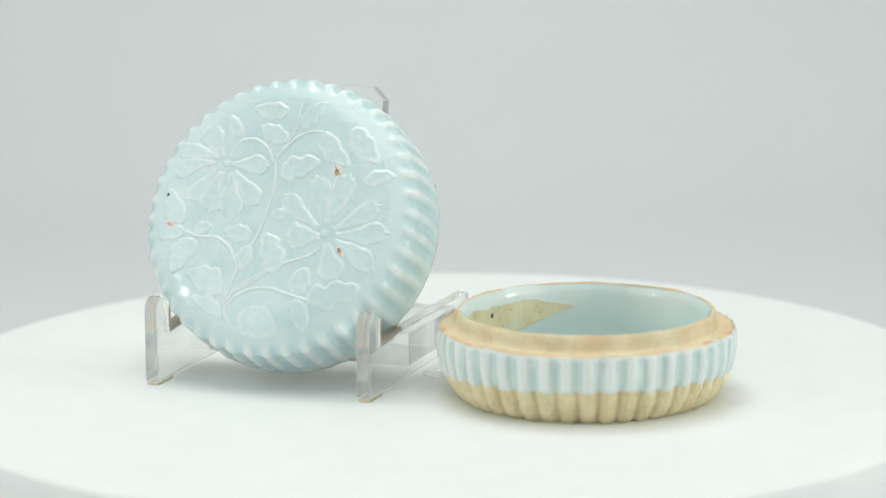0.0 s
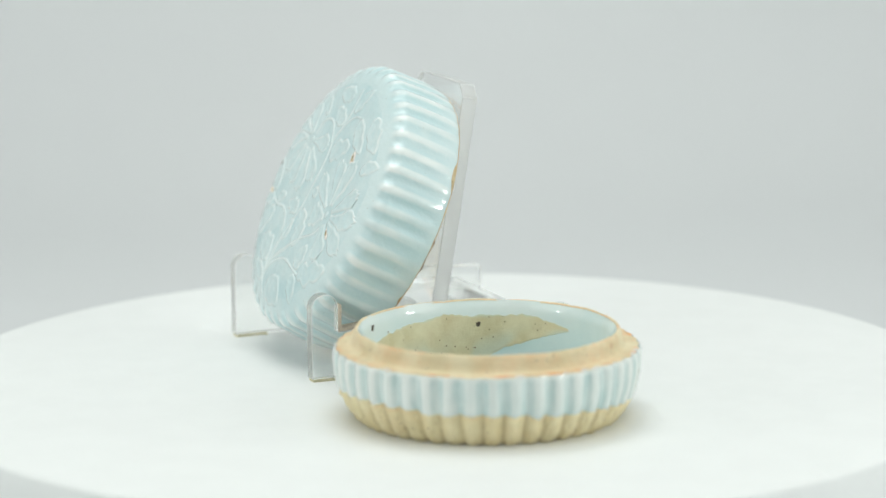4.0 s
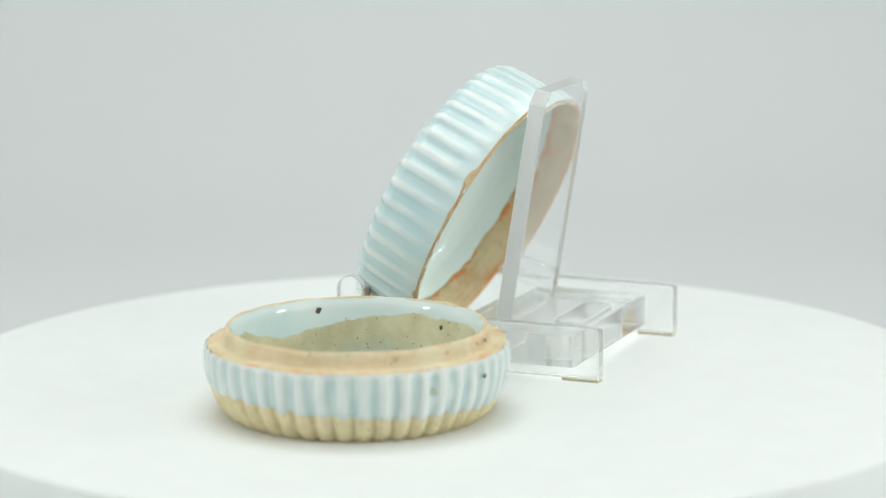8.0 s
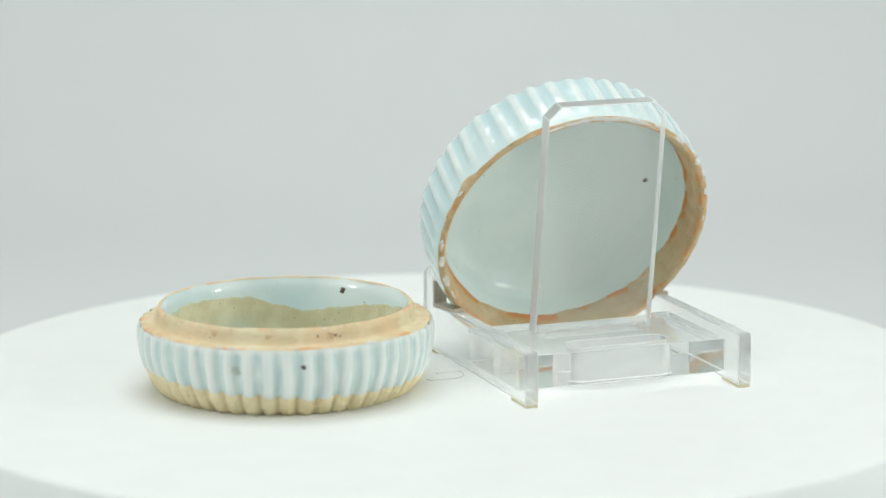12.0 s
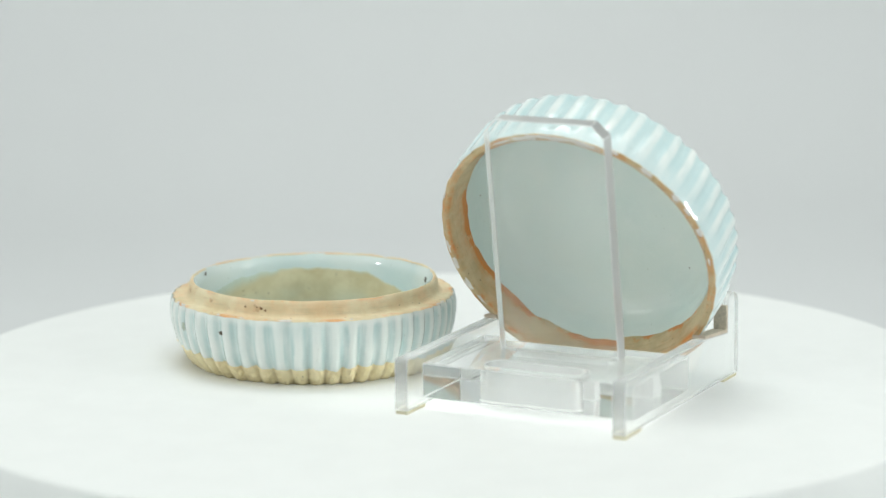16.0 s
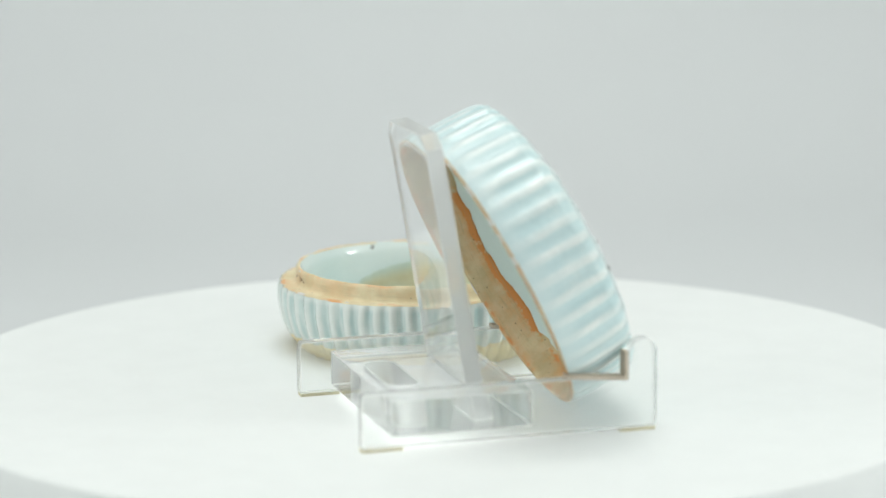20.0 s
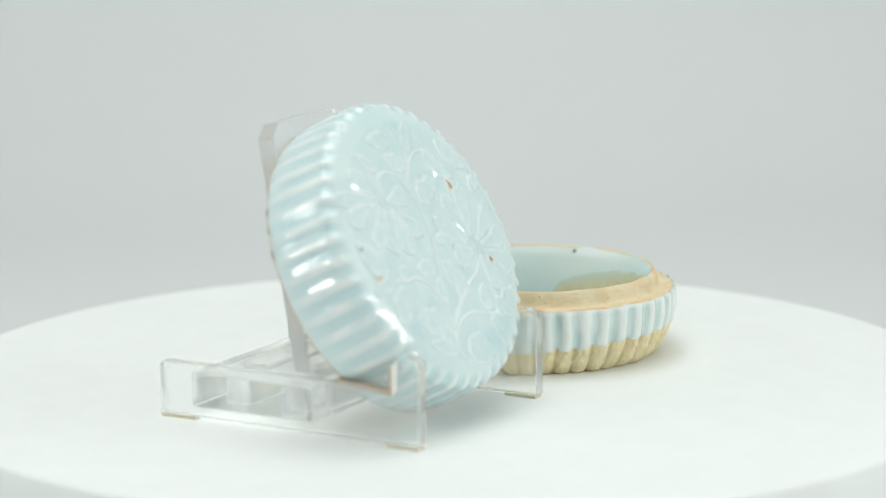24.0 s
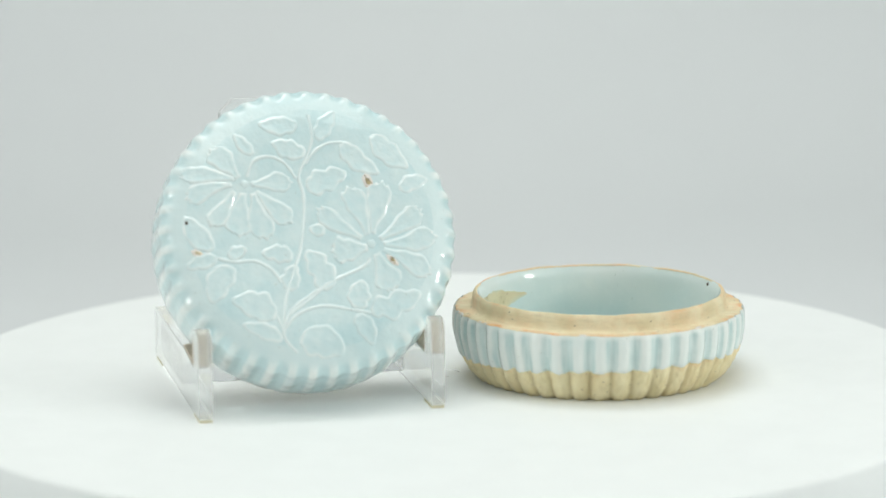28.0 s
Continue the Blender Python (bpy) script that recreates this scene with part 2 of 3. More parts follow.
def base_wall(z, a):
    """Radius and ridge value at a height; the glaze rounds the grooves out above the bare foot."""
    depth = (1.2 + 0.5 * ease(13.0, 7.0, z)) * ease(25.2, 21.0, z) + 0.38
    depth *= 0.9 + 0.35 * wobble(4 * math.cos(a), 4 * math.sin(a), z * 0.05)
    bend = 0.2 * math.sin(3 * a + 1.0) + 0.14 * wobble(9 * math.cos(a), 9 * math.sin(a), z * 0.2)
    k = base_rib(a + 0.008 * wobble(z * 0.1, 6 * math.cos(a), 6 * math.sin(a)))
    k = k ** (1.2 + 0.55 * ease(-1.0, 4.0, z - glaze_edge(a)))
    return curve_at(BASE_LINE, z) - depth * (1 - k) + bend, k


def glaze_edge(a):
    """Height at which the glaze ends above the bare foot."""
    return 9.2 + 2.8 * math.cos(a + radians(85)) + 1.1 * wobble(5 * math.cos(a), 5 * math.sin(a), 2.0) + 0.7 * wobble(16 * math.cos(a), 16 * math.sin(a), 6.0) - 0.8 * (base_rib(a) - 0.5)


def shelf_height(a):
    return 24.0 + 0.25 * wobble(4 * math.cos(a), 4 * math.sin(a), 7.0)


def box_base():
    root = empty("ceramic_box", "open fluted pale blue ceramic box with bare clay foot and rim", "ceramic box")
    n = BASE_RIBS * 16

    def foot(row, a):
        top = glaze_edge(a) + 0.3
        if row < 0:
            return 20.0 + (row + 2) * 21.0, 0.9, 0, 0.2
        z = row * top
        r, k = base_wall(z, a)
        r += 0.5 * (k ** 0.4 - k) * ease(14.0, 8.0, z) - 0.3
        r += 0.5 * wobble(20 * math.cos(a), 20 * math.sin(a), z * 0.4) + 0.55 * wobble(50 * math.cos(a), 50 * math.sin(a), z * 0.8) + 0.22 * wobble(110 * math.cos(a), 110 * math.sin(a), z * 2.2)
        z += (1 - ease(0.0, 2.5, z)) * (0.5 + 0.9 * wobble(18 * math.cos(a), 18 * math.sin(a), 5.0)) * ease(0.0, 0.4, row)
        # grooves are deepened in colour too: browner towards their bottoms
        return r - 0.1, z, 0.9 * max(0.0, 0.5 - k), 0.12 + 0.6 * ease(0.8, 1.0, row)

    def band(row, a):
        low, high = glaze_edge(a), shelf_height(a)
        z = low + row * (high - low)
        r, k = base_wall(z, a)
        lip = 0.22 * ease(0.0, 0.06, row) - 0.1
        streak = 0.8 + 0.5 * wobble(a * 20, z * 0.12, 1.0) + 0.35 * wobble(a * 75, z * 0.12, 4.0)
        pool = (0.18 + 0.72 * ease(0.84, 0.38, k + 0.12 * wobble(a * 60, z * 0.25, 8.0))) * streak * (1 - 0.8 * ease(0.84, 0.97, row))
        return r + lip, z, min(1.0, max(0.0, pool)), 0.0

    shelf_rows = (("edge", 0.0, -0.1), ("edge", -0.25, 0.22), ("edge", -0.9, 0.42), ("flat", 48.4, 0.45), ("flat", 46.6, 0.4), ("flat", 45.6, 0.65),
                  ("flange", 45.05, 1.4), ("flange", 44.8, 2.6), ("flange", 44.6, 4.2), ("flange", 44.2, 5.2), ("flange", 43.8, 5.8), ("flange", 43.45, 5.95), ("flange", 43.1, 5.8), ("flange", 42.9, 5.4))

    def shelf(row, a):
        where, x, dz = row
        z0 = shelf_height(a)
        crest = ease(4.6, 5.8, dz)
        chip = 0.5 * max(0.0, wobble(9 * math.cos(a), 9 * math.sin(a), 4.0)) + 0.45 * max(0.0, wobble(38 * math.cos(a), 38 * math.sin(a), 4.0))
        if where == "edge":
            r = base_wall(z0, a)[0] + x - chip * 0.8
            return r, z0 + dz, 0, 1.0
        warp = 0.22 * math.sin(2 * a + 0.6) + 0.2 * wobble(3 * math.cos(a), 3 * math.sin(a), 1.0)
        z = z0 + dz + (0.3 * wobble(4 * math.cos(a), 4 * math.sin(a), 9.0) - 0.35 * chip) * crest
        return x + warp, z, 0, max(0.25, (0.55 + 0.8 * wobble(4 * math.cos(a), 4 * math.sin(a), 12.0)) * crest, 0.55 * ease(46.5, 49, x))

    INNER = ((6.0, 36.0), (6.6, 37.5), (8.0, 39.0), (11.0, 40.4), (16.0, 41.0), (23.0, 41.6), (26.0, 41.85), (27.4, 42.15), (28.6, 42.6), (29.7, 43.15))

    def inside(row, a):
        warp = 0.22 * math.sin(2 * a + 0.6)
        if row <= 36.0 and row > 0:
            return row, 6.0 - 0.5 * (1 - row / 36.0), 0.6, 0
        z = -row
        return curve_at(INNER, z) + warp, z, 0.62 - 0.42 * ease(12.0, 27.0, z) + 0.25 * wobble(2 * math.cos(a), 2 * math.sin(a), z * 0.1), 0

    PATCH_TOP = ((93, 21.6), (96, 22.4), (106, 23.5), (113, 25.1), (142, 24.8), (155, 25.3), (177, 23.7), (194, 21.6), (208, 19.5), (225, 18.2), (238, 20.5), (252, 24.0), (288, 25.2), (300, 24.7), (325, 23.1), (343, 19.9), (354, 17.0), (359, 12.0))
    PATCH_FOOT = ((93, 21.0), (96, 20.2), (104, 18.6), (127, 13.0), (140, 8.0), (150, 6.6), (345, 6.6), (359, 7.0))

    def patch(row, a):
        deg = math.degrees(a)
        rag = 0.9 * wobble(7 * math.cos(a), 7 * math.sin(a), 3.0) + 0.6 * wobble(22 * math.cos(a), 22 * math.sin(a), 5.0)
        high = curve_at(PATCH_TOP, deg) + rag
        low = min(curve_at(PATCH_FOOT, deg) - 0.6 * rag, high - 0.4)
        z = low + row * (high - low)
        warp = 0.22 * math.sin(2 * a + 0.6)
        sink = 0.14 if 0.02 < row < 0.98 else -0.05
        # the glaze thins out over the edge of the patch, broadly on one side
        broad = 0.05 + 0.38 * ease(285, 335, deg) + 0.12 * max(0.0, wobble(5 * math.cos(a), 5 * math.sin(a), 1.0))
        smear = 1 - ease(0.0, broad, 1 - row) + 0.6 * ease(0.75, 0.1, row) * ease(0.0, 0.5, 0.3 + wobble(4 * math.cos(a), 4 * math.sin(a), z * 0.12))
        return curve_at(INNER, z) + warp - sink, z, min(1.0, smear), 0.25

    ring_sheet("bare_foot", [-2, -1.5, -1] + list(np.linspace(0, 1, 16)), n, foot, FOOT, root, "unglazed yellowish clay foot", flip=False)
    ring_sheet("glazed_band", list(np.linspace(0, 1, 20)), n, band, BAND_GLAZE, root, "fluted pale blue glazed band")
    ring_sheet("shelf_and_flange", shelf_rows, n, shelf, CLAY, root, "unglazed tan clay shelf and flange with orange edges")
    rows = [-29.75, -29.2, -28.6, -28.0, -27.4, -26.7, -26, -25, -23, -20, -16, -13, -11, -9, -8, -7, -6.5, -6.05, 35, 32, 26, 18, 9]
    ring_sheet("interior", rows, 180, inside, BOWL_GLAZE, root, "pale blue glazed interior", close=5.5)
    ring_sheet("bare_patch", [0, 0.02, 0.04] + list(np.linspace(0.1, 0.93, 18)) + [0.96, 0.98, 1], 300, patch, PATCH, root, "bare brownish patch where the glaze is missing",
               start=93.0, stop=359.0)
    # iron spots: radius from the axis, bearing, height, size
    for r, bearing, z, size, out in ((42.0, -156.8, 25.7, 1.15, -1), (42.35, -12.7, 28.0, 0.75, -1), (51.2, 59.2, 18.3, 0.8, 1), (41.5, 140.0, 21.3, 1.05, -1),
                                     (41.3, 205.0, 17.5, 0.45, -1), (41.0, 228.0, 15.0, 0.5, -1), (41.9, 190.0, 22.5, 0.4, -1), (40.7, 159.4, 16.5, 0.4, -1), (40.55, 156.0, 14.4, 0.5, -1), (40.5, 151.5, 13.9, 0.55, -1), (40.5, 146.0, 13.5, 0.4, -1), (40.4, 141.5, 13.2, 0.5, -1), (40.3, 164.6, 12.1, 0.6, -1),
                                     (40.3, 179.4, 12.2, 0.5, -1), (40.9, 180.0, 18.5, 0.35, -1), (41.6, 128.2, 24.2, 0.35, -1), (41.55, 134.7, 23.8, 0.4, -1), (41.5, 106.5, 22.6, 0.35, -1), (40.6, 207.0, 14.7, 0.4, -1), (40.6, 212.5, 14.7, 0.35, -1), (40.5, 195.5, 13.2, 0.45, -1),
                                     (44.95, 74.5, 27.0, 0.55, 1), (44.9, 76.5, 26.4, 0.45, 1), (44.95, 72.5, 27.4, 0.35, 1), (44.95, 66.5, 27.2, 0.4, 1), (51.0, 236.0, 19.5, 0.4, 1)):
        if out < 0:
            # inside spots lie on the wall's skin
            r = curve_at(INNER, z) + 0.22 * math.sin(2 * radians(bearing) + 0.6) - 0.17
        spot(root, "iron_spot", RUST if 44 < r < 46 or (out < 0 and size < 0.65) else IRON, pose(r * math.cos(radians(bearing)) * MM, r * math.sin(radians(bearing)) * MM, z * MM, 0, 90 * out, 0), bearing, out, size if out > 0 or size > 0.65 else 0.6 * size)
    nicks = random.Random(11)
    flakes = [(87.4, 50.3, 24.45, 0.9, 2.2), (228.0, 50.4, 24.3, 0.7, 1.6), (70.0, 44.6, 29.6, 0.5, 1.6)]
    flakes += [(nicks.uniform(0, 360), nicks.uniform(49.9, 50.7), 24.4, nicks.uniform(0.3, 0.7), nicks.uniform(1.5, 4.0)) for k in range(16)]
    for bearing, r, z, size, wide in flakes:
        chip = spot(root, "edge_chip", CHALK, pose(0, 0, 0), bearing, 1, size, 0.2)
        chip.matrix_local = Matrix.Rotation(radians(bearing), 4, "Z") @ pose(r * MM, 0, z * MM, 0, 25, 0) @ Matrix.Diagonal((0.7, wide, 1, 1))
    spot(root, "olive_stain", OLIVE, pose(51.0 * math.cos(radians(33.3)) * MM, 51.0 * math.sin(radians(33.3)) * MM, 16.9 * MM), 33.0, 1, 1.5, 0.1)
    for bearing, z, size in ((72.0, 26.6, 1.5), (20.1, 27.0, 1.4), (45.0, 26.8, 1.1)):
        spot(root, "orange_stain", ORANGE, pose(44.95 * math.cos(radians(bearing)) * MM, 44.95 * math.sin(radians(bearing)) * MM, z * MM), bearing, 1, size, 0.05)
    return root


def spot(parent, name, material, m, bearing, out, size, tall=0.14, ragged=0.75):
    """A small ragged blister lying on a wall that faces away from or towards the axis."""
    verts, faces = [(0, 0, tall * MM)], []
    n = 14
    for ringed, h in ((0.55, tall * 0.9), (1.0, -0.12)):
        for j in range(n):
            a = 2 * math.pi * j / n
            r = size * ringed * (1 + ragged * wobble(bearing + 2.6 * math.cos(a), size * 9 + 2.6 * math.sin(a)))
            verts.append((r * math.cos(a) * MM, r * math.sin(a) * MM, h * MM))
    for j in range(n):
        k = (j + 1) % n
        faces += [(0, 1 + j, 1 + k), (1 + j, 1 + n + j, 1 + n + k, 1 + k)]
    ob = link(name, verts, faces, material, parent, "", {"pool": [0] * len(verts), "burn": [0.6] * len(verts)})
    place = m.translation
    ob.matrix_local = Matrix.Translation(place) @ Matrix.Rotation(radians(bearing + (0 if out > 0 else 180)), 4, "Z") @ Matrix.Rotation(radians(90), 4, "Y")
    return ob


# ---- the lid ----
LID_RIBS, LID_PHASE = 44, 2.8
LID_DEEP, LID_RIM, LID_SHOULDER = 28.7, 51.6, 50.8


LID_ROUND, LID_TURN = 7.2, radians(57)


def face_height(u, v):
    """Height of the domed top over the rim; past 42 mm from the axis it follows the rounded shoulder."""
    r = math.hypot(u, v)
    inner = min(r, 42.0)
    h = LID_DEEP + 0.15 - 1.1 * (inner / 42.0) ** 9 + 0.22 * wobble(u * 0.06, v * 0.06, 3.0) + 0.06 * wobble(u * 0.22, v * 0.22, 7.0)
    if r > 42.0:
        low = LID_DEEP - LID_ROUND
        q = math.acos(min(1.0, math.cos(LID_TURN) + (r - 42.0) / (LID_SHOULDER - 42.0) * (1 - math.cos(LID_TURN))))
        h = low + (h - low) * math.sin(q) / math.sin(LID_TURN)
    return h


def lid_wall(row, a):
    """row: 0 at the rim to 1 at the start of the rounded shoulder, then to 2 at the flat face. Gives radius, height, ridge value and groove depth."""
    if row <= 1:
        s = 0.35 + row * (LID_DEEP - LID_ROUND - 0.35)
        r = LID_RIM + (LID_SHOULDER - LID_RIM) * row - 0.35 * (1 - ease(0, 0.08, row)) - 0.75 * (1 - row) ** 4 + 0.35 * math.sin(math.pi * row)
        deep = 0.95
    else:
        q = (row - 1) * LID_TURN
        r = 42.0 + (LID_SHOULDER - 42.0) * (math.cos(q) - math.cos(LID_TURN)) / (1 - math.cos(LID_TURN))
        s = LID_DEEP - LID_ROUND + (face_height(41.99 * math.cos(a), 41.99 * math.sin(a)) - LID_DEEP + LID_ROUND) * math.sin(q) / math.sin(LID_TURN)
        deep = 0.95 * (1 - ease(0.38, 0.78, row - 1))
    k = (0.5 + 0.5 * math.cos(LID_RIBS * (a + 0.008 * wobble(s * 0.1, 3 * math.cos(a), 3 * math.sin(a))) + LID_PHASE)) ** 0.95
    deep *= 0.22 + 0.78 * ease(0.0, 0.55, row)
    deep *= 0.9 + 0.35 * wobble(4 * math.cos(a), 4 * math.sin(a), 1.0)
    if row > 1:
        # each ridge ends in a low knuckle
        swell = math.exp(-((row - 1.5) / 0.17) ** 2) * k * k * (0.75 + 0.6 * wobble(14 * math.cos(a), 14 * math.sin(a), 3.0))
        r += 0.46 * swell
        s += 0.42 * swell
    # uneven hand-cut ridges
    r += 0.18 * wobble(3 * math.cos(a), 3 * math.sin(a), s * 0.12) + 0.20 * k * wobble(14 * math.cos(a), 14 * math.sin(a), s * 0.35)
    return r - deep * (1 - k), s, k, deep


def lid():
    root = empty("ceramic_cover", "fluted pale blue ceramic cover with moulded flowers, leaning on a stand", "ceramic cover")
    n = LID_RIBS * 12

    def wall(row, a):
        r, s, k, deep = lid_wall(row, a)
        white = ease(0.42, 0.86, k + 0.1 * wobble(a * 40, s * 0.2, 2.0)) * (0.9 + 0.5 * wobble(a * 15, s * 0.15))
        return r, s, min(1.0, max(0.0, 0.45 + (0.25 - 0.68 * white) * min(1, deep))), 0

    INNER = ((6.0, 46.6), (12.0, 45.3), (17.0, 44.0), (21.0, 41.8), (23.5, 38.5), (24.6, 34.0), (25.0, 28.0))

    SMOOTH = [(d / 4, (1 - abs(d) / 5) / 5) for d in range(-4, 5)]

    def skin(row, a):
        """Radius of the inner wall, with the shallow rings of throwing."""
        ring = (0.035 + 0.05 * wobble(1.5 * math.cos(a), 1.5 * math.sin(a), 5.0)) * math.sin(1.9 * row + 2.5 * wobble(1.2 * math.cos(a), 1.2 * math.sin(a), 1.0)) * ease(12.0, 18.0, row) * (1 - ease(21.0, 24.0, row))
        reach = min(2.2, 0.75 * (25.0 - row))
        return sum(curve_at(INNER, row + reach * d) * w for d, w in SMOOTH) + ring

    def rim(row, a):
        x, dz, b = row
        drift = 0.35 * wobble(4 * math.cos(a), 4 * math.sin(a), 6.0) + 0.3 * wobble(14 * math.cos(a), 14 * math.sin(a), 2.0)
        if x == "wall":
            climb = max(0.0, -0.7 + 2.3 * wobble(3 * math.cos(a), 3 * math.sin(a), 8.0) + 1.6 * wobble(12 * math.cos(a), 12 * math.sin(a), 3.0))
            s = 0.2 + dz * (0.35 + climb)
            return lid_wall(max(0.0, (s - 0.35) / (LID_DEEP - LID_ROUND - 0.35)), a)[0] + (0.07 if dz < 0.95 else -0.1), s, 0, b
        if x > 49.5:
            return lid_wall(0, a)[0] + x - LID_RIM + 0.35, dz + 0.4 * drift, 0, b
        deep = ease(2.0, 10.0, dz)
        s = dz + deep * (1.5 * wobble(3 * math.cos(a), 3 * math.sin(a), 6.0) + 0.8 * wobble(9 * math.cos(a), 9 * math.sin(a), 2.0) + 0.25 * wobble(30 * math.cos(a), 30 * math.sin(a), 2.0) - 0.9 * math.sin(a))
        if dz > 7:
            return skin(s, a) + (0.3 if dz > 10.3 else -0.2), s, 0, b
        return x + 0.25 * drift, s, 0, b

    def inside(row, a):
        if row >= 100:
            r = row - 100
            u, v = r * math.cos(a), r * math.sin(a)
            return r, 25.0 + 0.4 * (1 - r / 28.0) + 0.2 * wobble(u * 0.09, v * 0.09, 4.0) * ease(28.0, 20.0, r), 0.42 + 0.12 * wobble(2 * math.cos(a), 2 * math.sin(a), 3.75) * ease(8.0, 28.0, r) + 0.12 * wobble(u * 0.1, v * 0.1, 7.0), 0
        return skin(row, a), row, 0.42 + 0.15 * wobble(2 * math.cos(a), 2 * math.sin(a), row * 0.15), 0

    ring_sheet("fluted_wall", list(np.linspace(0, 1, 14)) + list(np.linspace(1.06, 2, 17)), n, wall, GLAZE, root, "fluted pale blue glazed side")
    rim_rows = (("wall", 1.0, 0.2), ("wall", 0.9, 0.2), ("wall", 0.6, 0.15), ("wall", 0.3, 0.2), ("wall", 0.0, 0.5), (51.1 - 0.35, 0.1, 0.9), (50.4 - 0.35, -0.25, 0.5), (49.2, -0.3, 0.35), (48.5, -0.15, 0.8), (48.0, 0.3, 1.3), (47.6, 1.2, 0.5),
                (47.0, 3.0, 0.15), (46.5, 5.0, 0.3), (46.0, 7.3, 0.65), (45.75, 8.3, 1.8), (45.65, 8.9, 6.0), (45.6, 10.0, 6.0), (45.9, 10.6, 5.0))
    ring_sheet("bare_rim", rim_rows, 440, rim, LIDCLAY, root, "unglazed tan clay rim with orange edges", flip=True)
    ring_sheet("interior", [6.5, 8, 10] + list(np.linspace(11, 22, 34)) + list(np.linspace(22.25, 24.75, 11)) + [24.9] + [100 + r for r in np.linspace(28, 1.5, 16)], 180, inside, INNER_GLAZE, root, "pale blue glazed interior", close=25.38 + 0.2 * wobble(0.0, 0.0, 4.0), flip=True)
    # flat moulded top
    rows = list(np.linspace(42.2, 3, 28))

    def top(row, a):
        u, v = row * math.cos(a), row * math.sin(a)
        return row, face_height(u, v), 0.55 + 0.2 * wobble(u * 0.12, v * 0.12) + 0.12 * wobble(u * 0.5, v * 0.5, 3.0), 0

    ring_sheet("moulded_top", rows, 160, top, GLAZE, root, "pale blue glazed top", close=face_height(0, 0))
    relief(root)
    # chips through the glaze on the top
    for u, v, wide, length, turn, inner in ((20.9, 15.4, 1.35, 2.5, 14, PIT), (26.7, -12.6, 1.0, 2.2, 40, PIT), (-38.8, -6.9, 0.9, 2.0, 70, OCHRE)):
        chip = spot(root, "glaze_chip", CHALK, pose(0, 0, 0), u, 1, 1.25, 0.16, 0.35)
        chip.matrix_local = pose(u * MM, v * MM, (face_height(u, v) + 0.14) * MM, 0, 0, turn) @ Matrix.Diagonal((wide, length, 1, 1))
        pit = spot(chip, "pit", inner, pose(0, 0, 0), u + 3, 1, 0.92, 0.06, 0.5)
        pit.matrix_local = pose(0, 0, 0.14 * MM)
    pit = spot(root, "iron_spot", IRON, pose(0, 0, 0), 5, 1, 0.6, 0.06)
    pit.matrix_local = pose(-41.7 * MM, 3.8 * MM, (face_height(-41.7, 3.8) + 0.45) * MM)
    for bearing, r, size, wide in ((-2, 49.6, 0.8, 3.2), (-10.4, 49.4, 1.0, 2.6), (-21.5, 48.9, 1.0, 3.0), (-30, 48.6, 0.6, 3.5), (24, 50.4, 0.5, 3.0), (70, 49.3, 0.5, 7.0), (81, 49.4, 0.8, 8.0), (93, 49.5, 0.9, 9.0), (105, 49.7, 0.85, 8.0),
                                   (117, 50.2, 0.6, 3.5), (131.5, 50.0, 0.9, 2.8), (147, 50.1, 0.85, 2.2), (154, 50.3, 0.6, 3.0), (163.7, 50.1, 1.0, 1.8), (178, 49.4, 0.5, 3.0)):
        chip = spot(root, "rim_chip", CHALK, pose(0, 0, 0), bearing, 1, size, 0.1)
        chip.matrix_local = Matrix.Rotation(radians(bearing), 4, "Z") @ pose(r * MM, 0, (-0.32 if r < 50 else -0.2) * MM, 0, 180 if r < 50 else 158, 0) @ Matrix.Diagonal((1, wide, 1, 1))
    for u, v, s, size in ((-34.6, 3.4, 23.75, 0.95), (-0.7, 3.2, 25.25, 0.22), (27.3, 8.7, 24.8, 0.25), (-29.0, -21.0, 23.6, 0.3), (10.7, 27.0, 24.7, 0.2)):
        pit = spot(root, "iron_spot", IRON, pose(0, 0, 0), u, 1, size)
        pit.matrix_local = pose(u * MM, v * MM, s * MM, 180)
    grains = random.Random(5)
    for k in range(14):
        a, row = grains.uniform(0, 360), grains.uniform(13.0, 23.0)
        r = curve_at(INNER, row) - 0.05
        spot(root, "iron_spot", RUST, pose(r * math.cos(radians(a)) * MM, r * math.sin(radians(a)) * MM, row * MM), a, -1, grains.uniform(0.12, 0.3), 0.08)
    return root


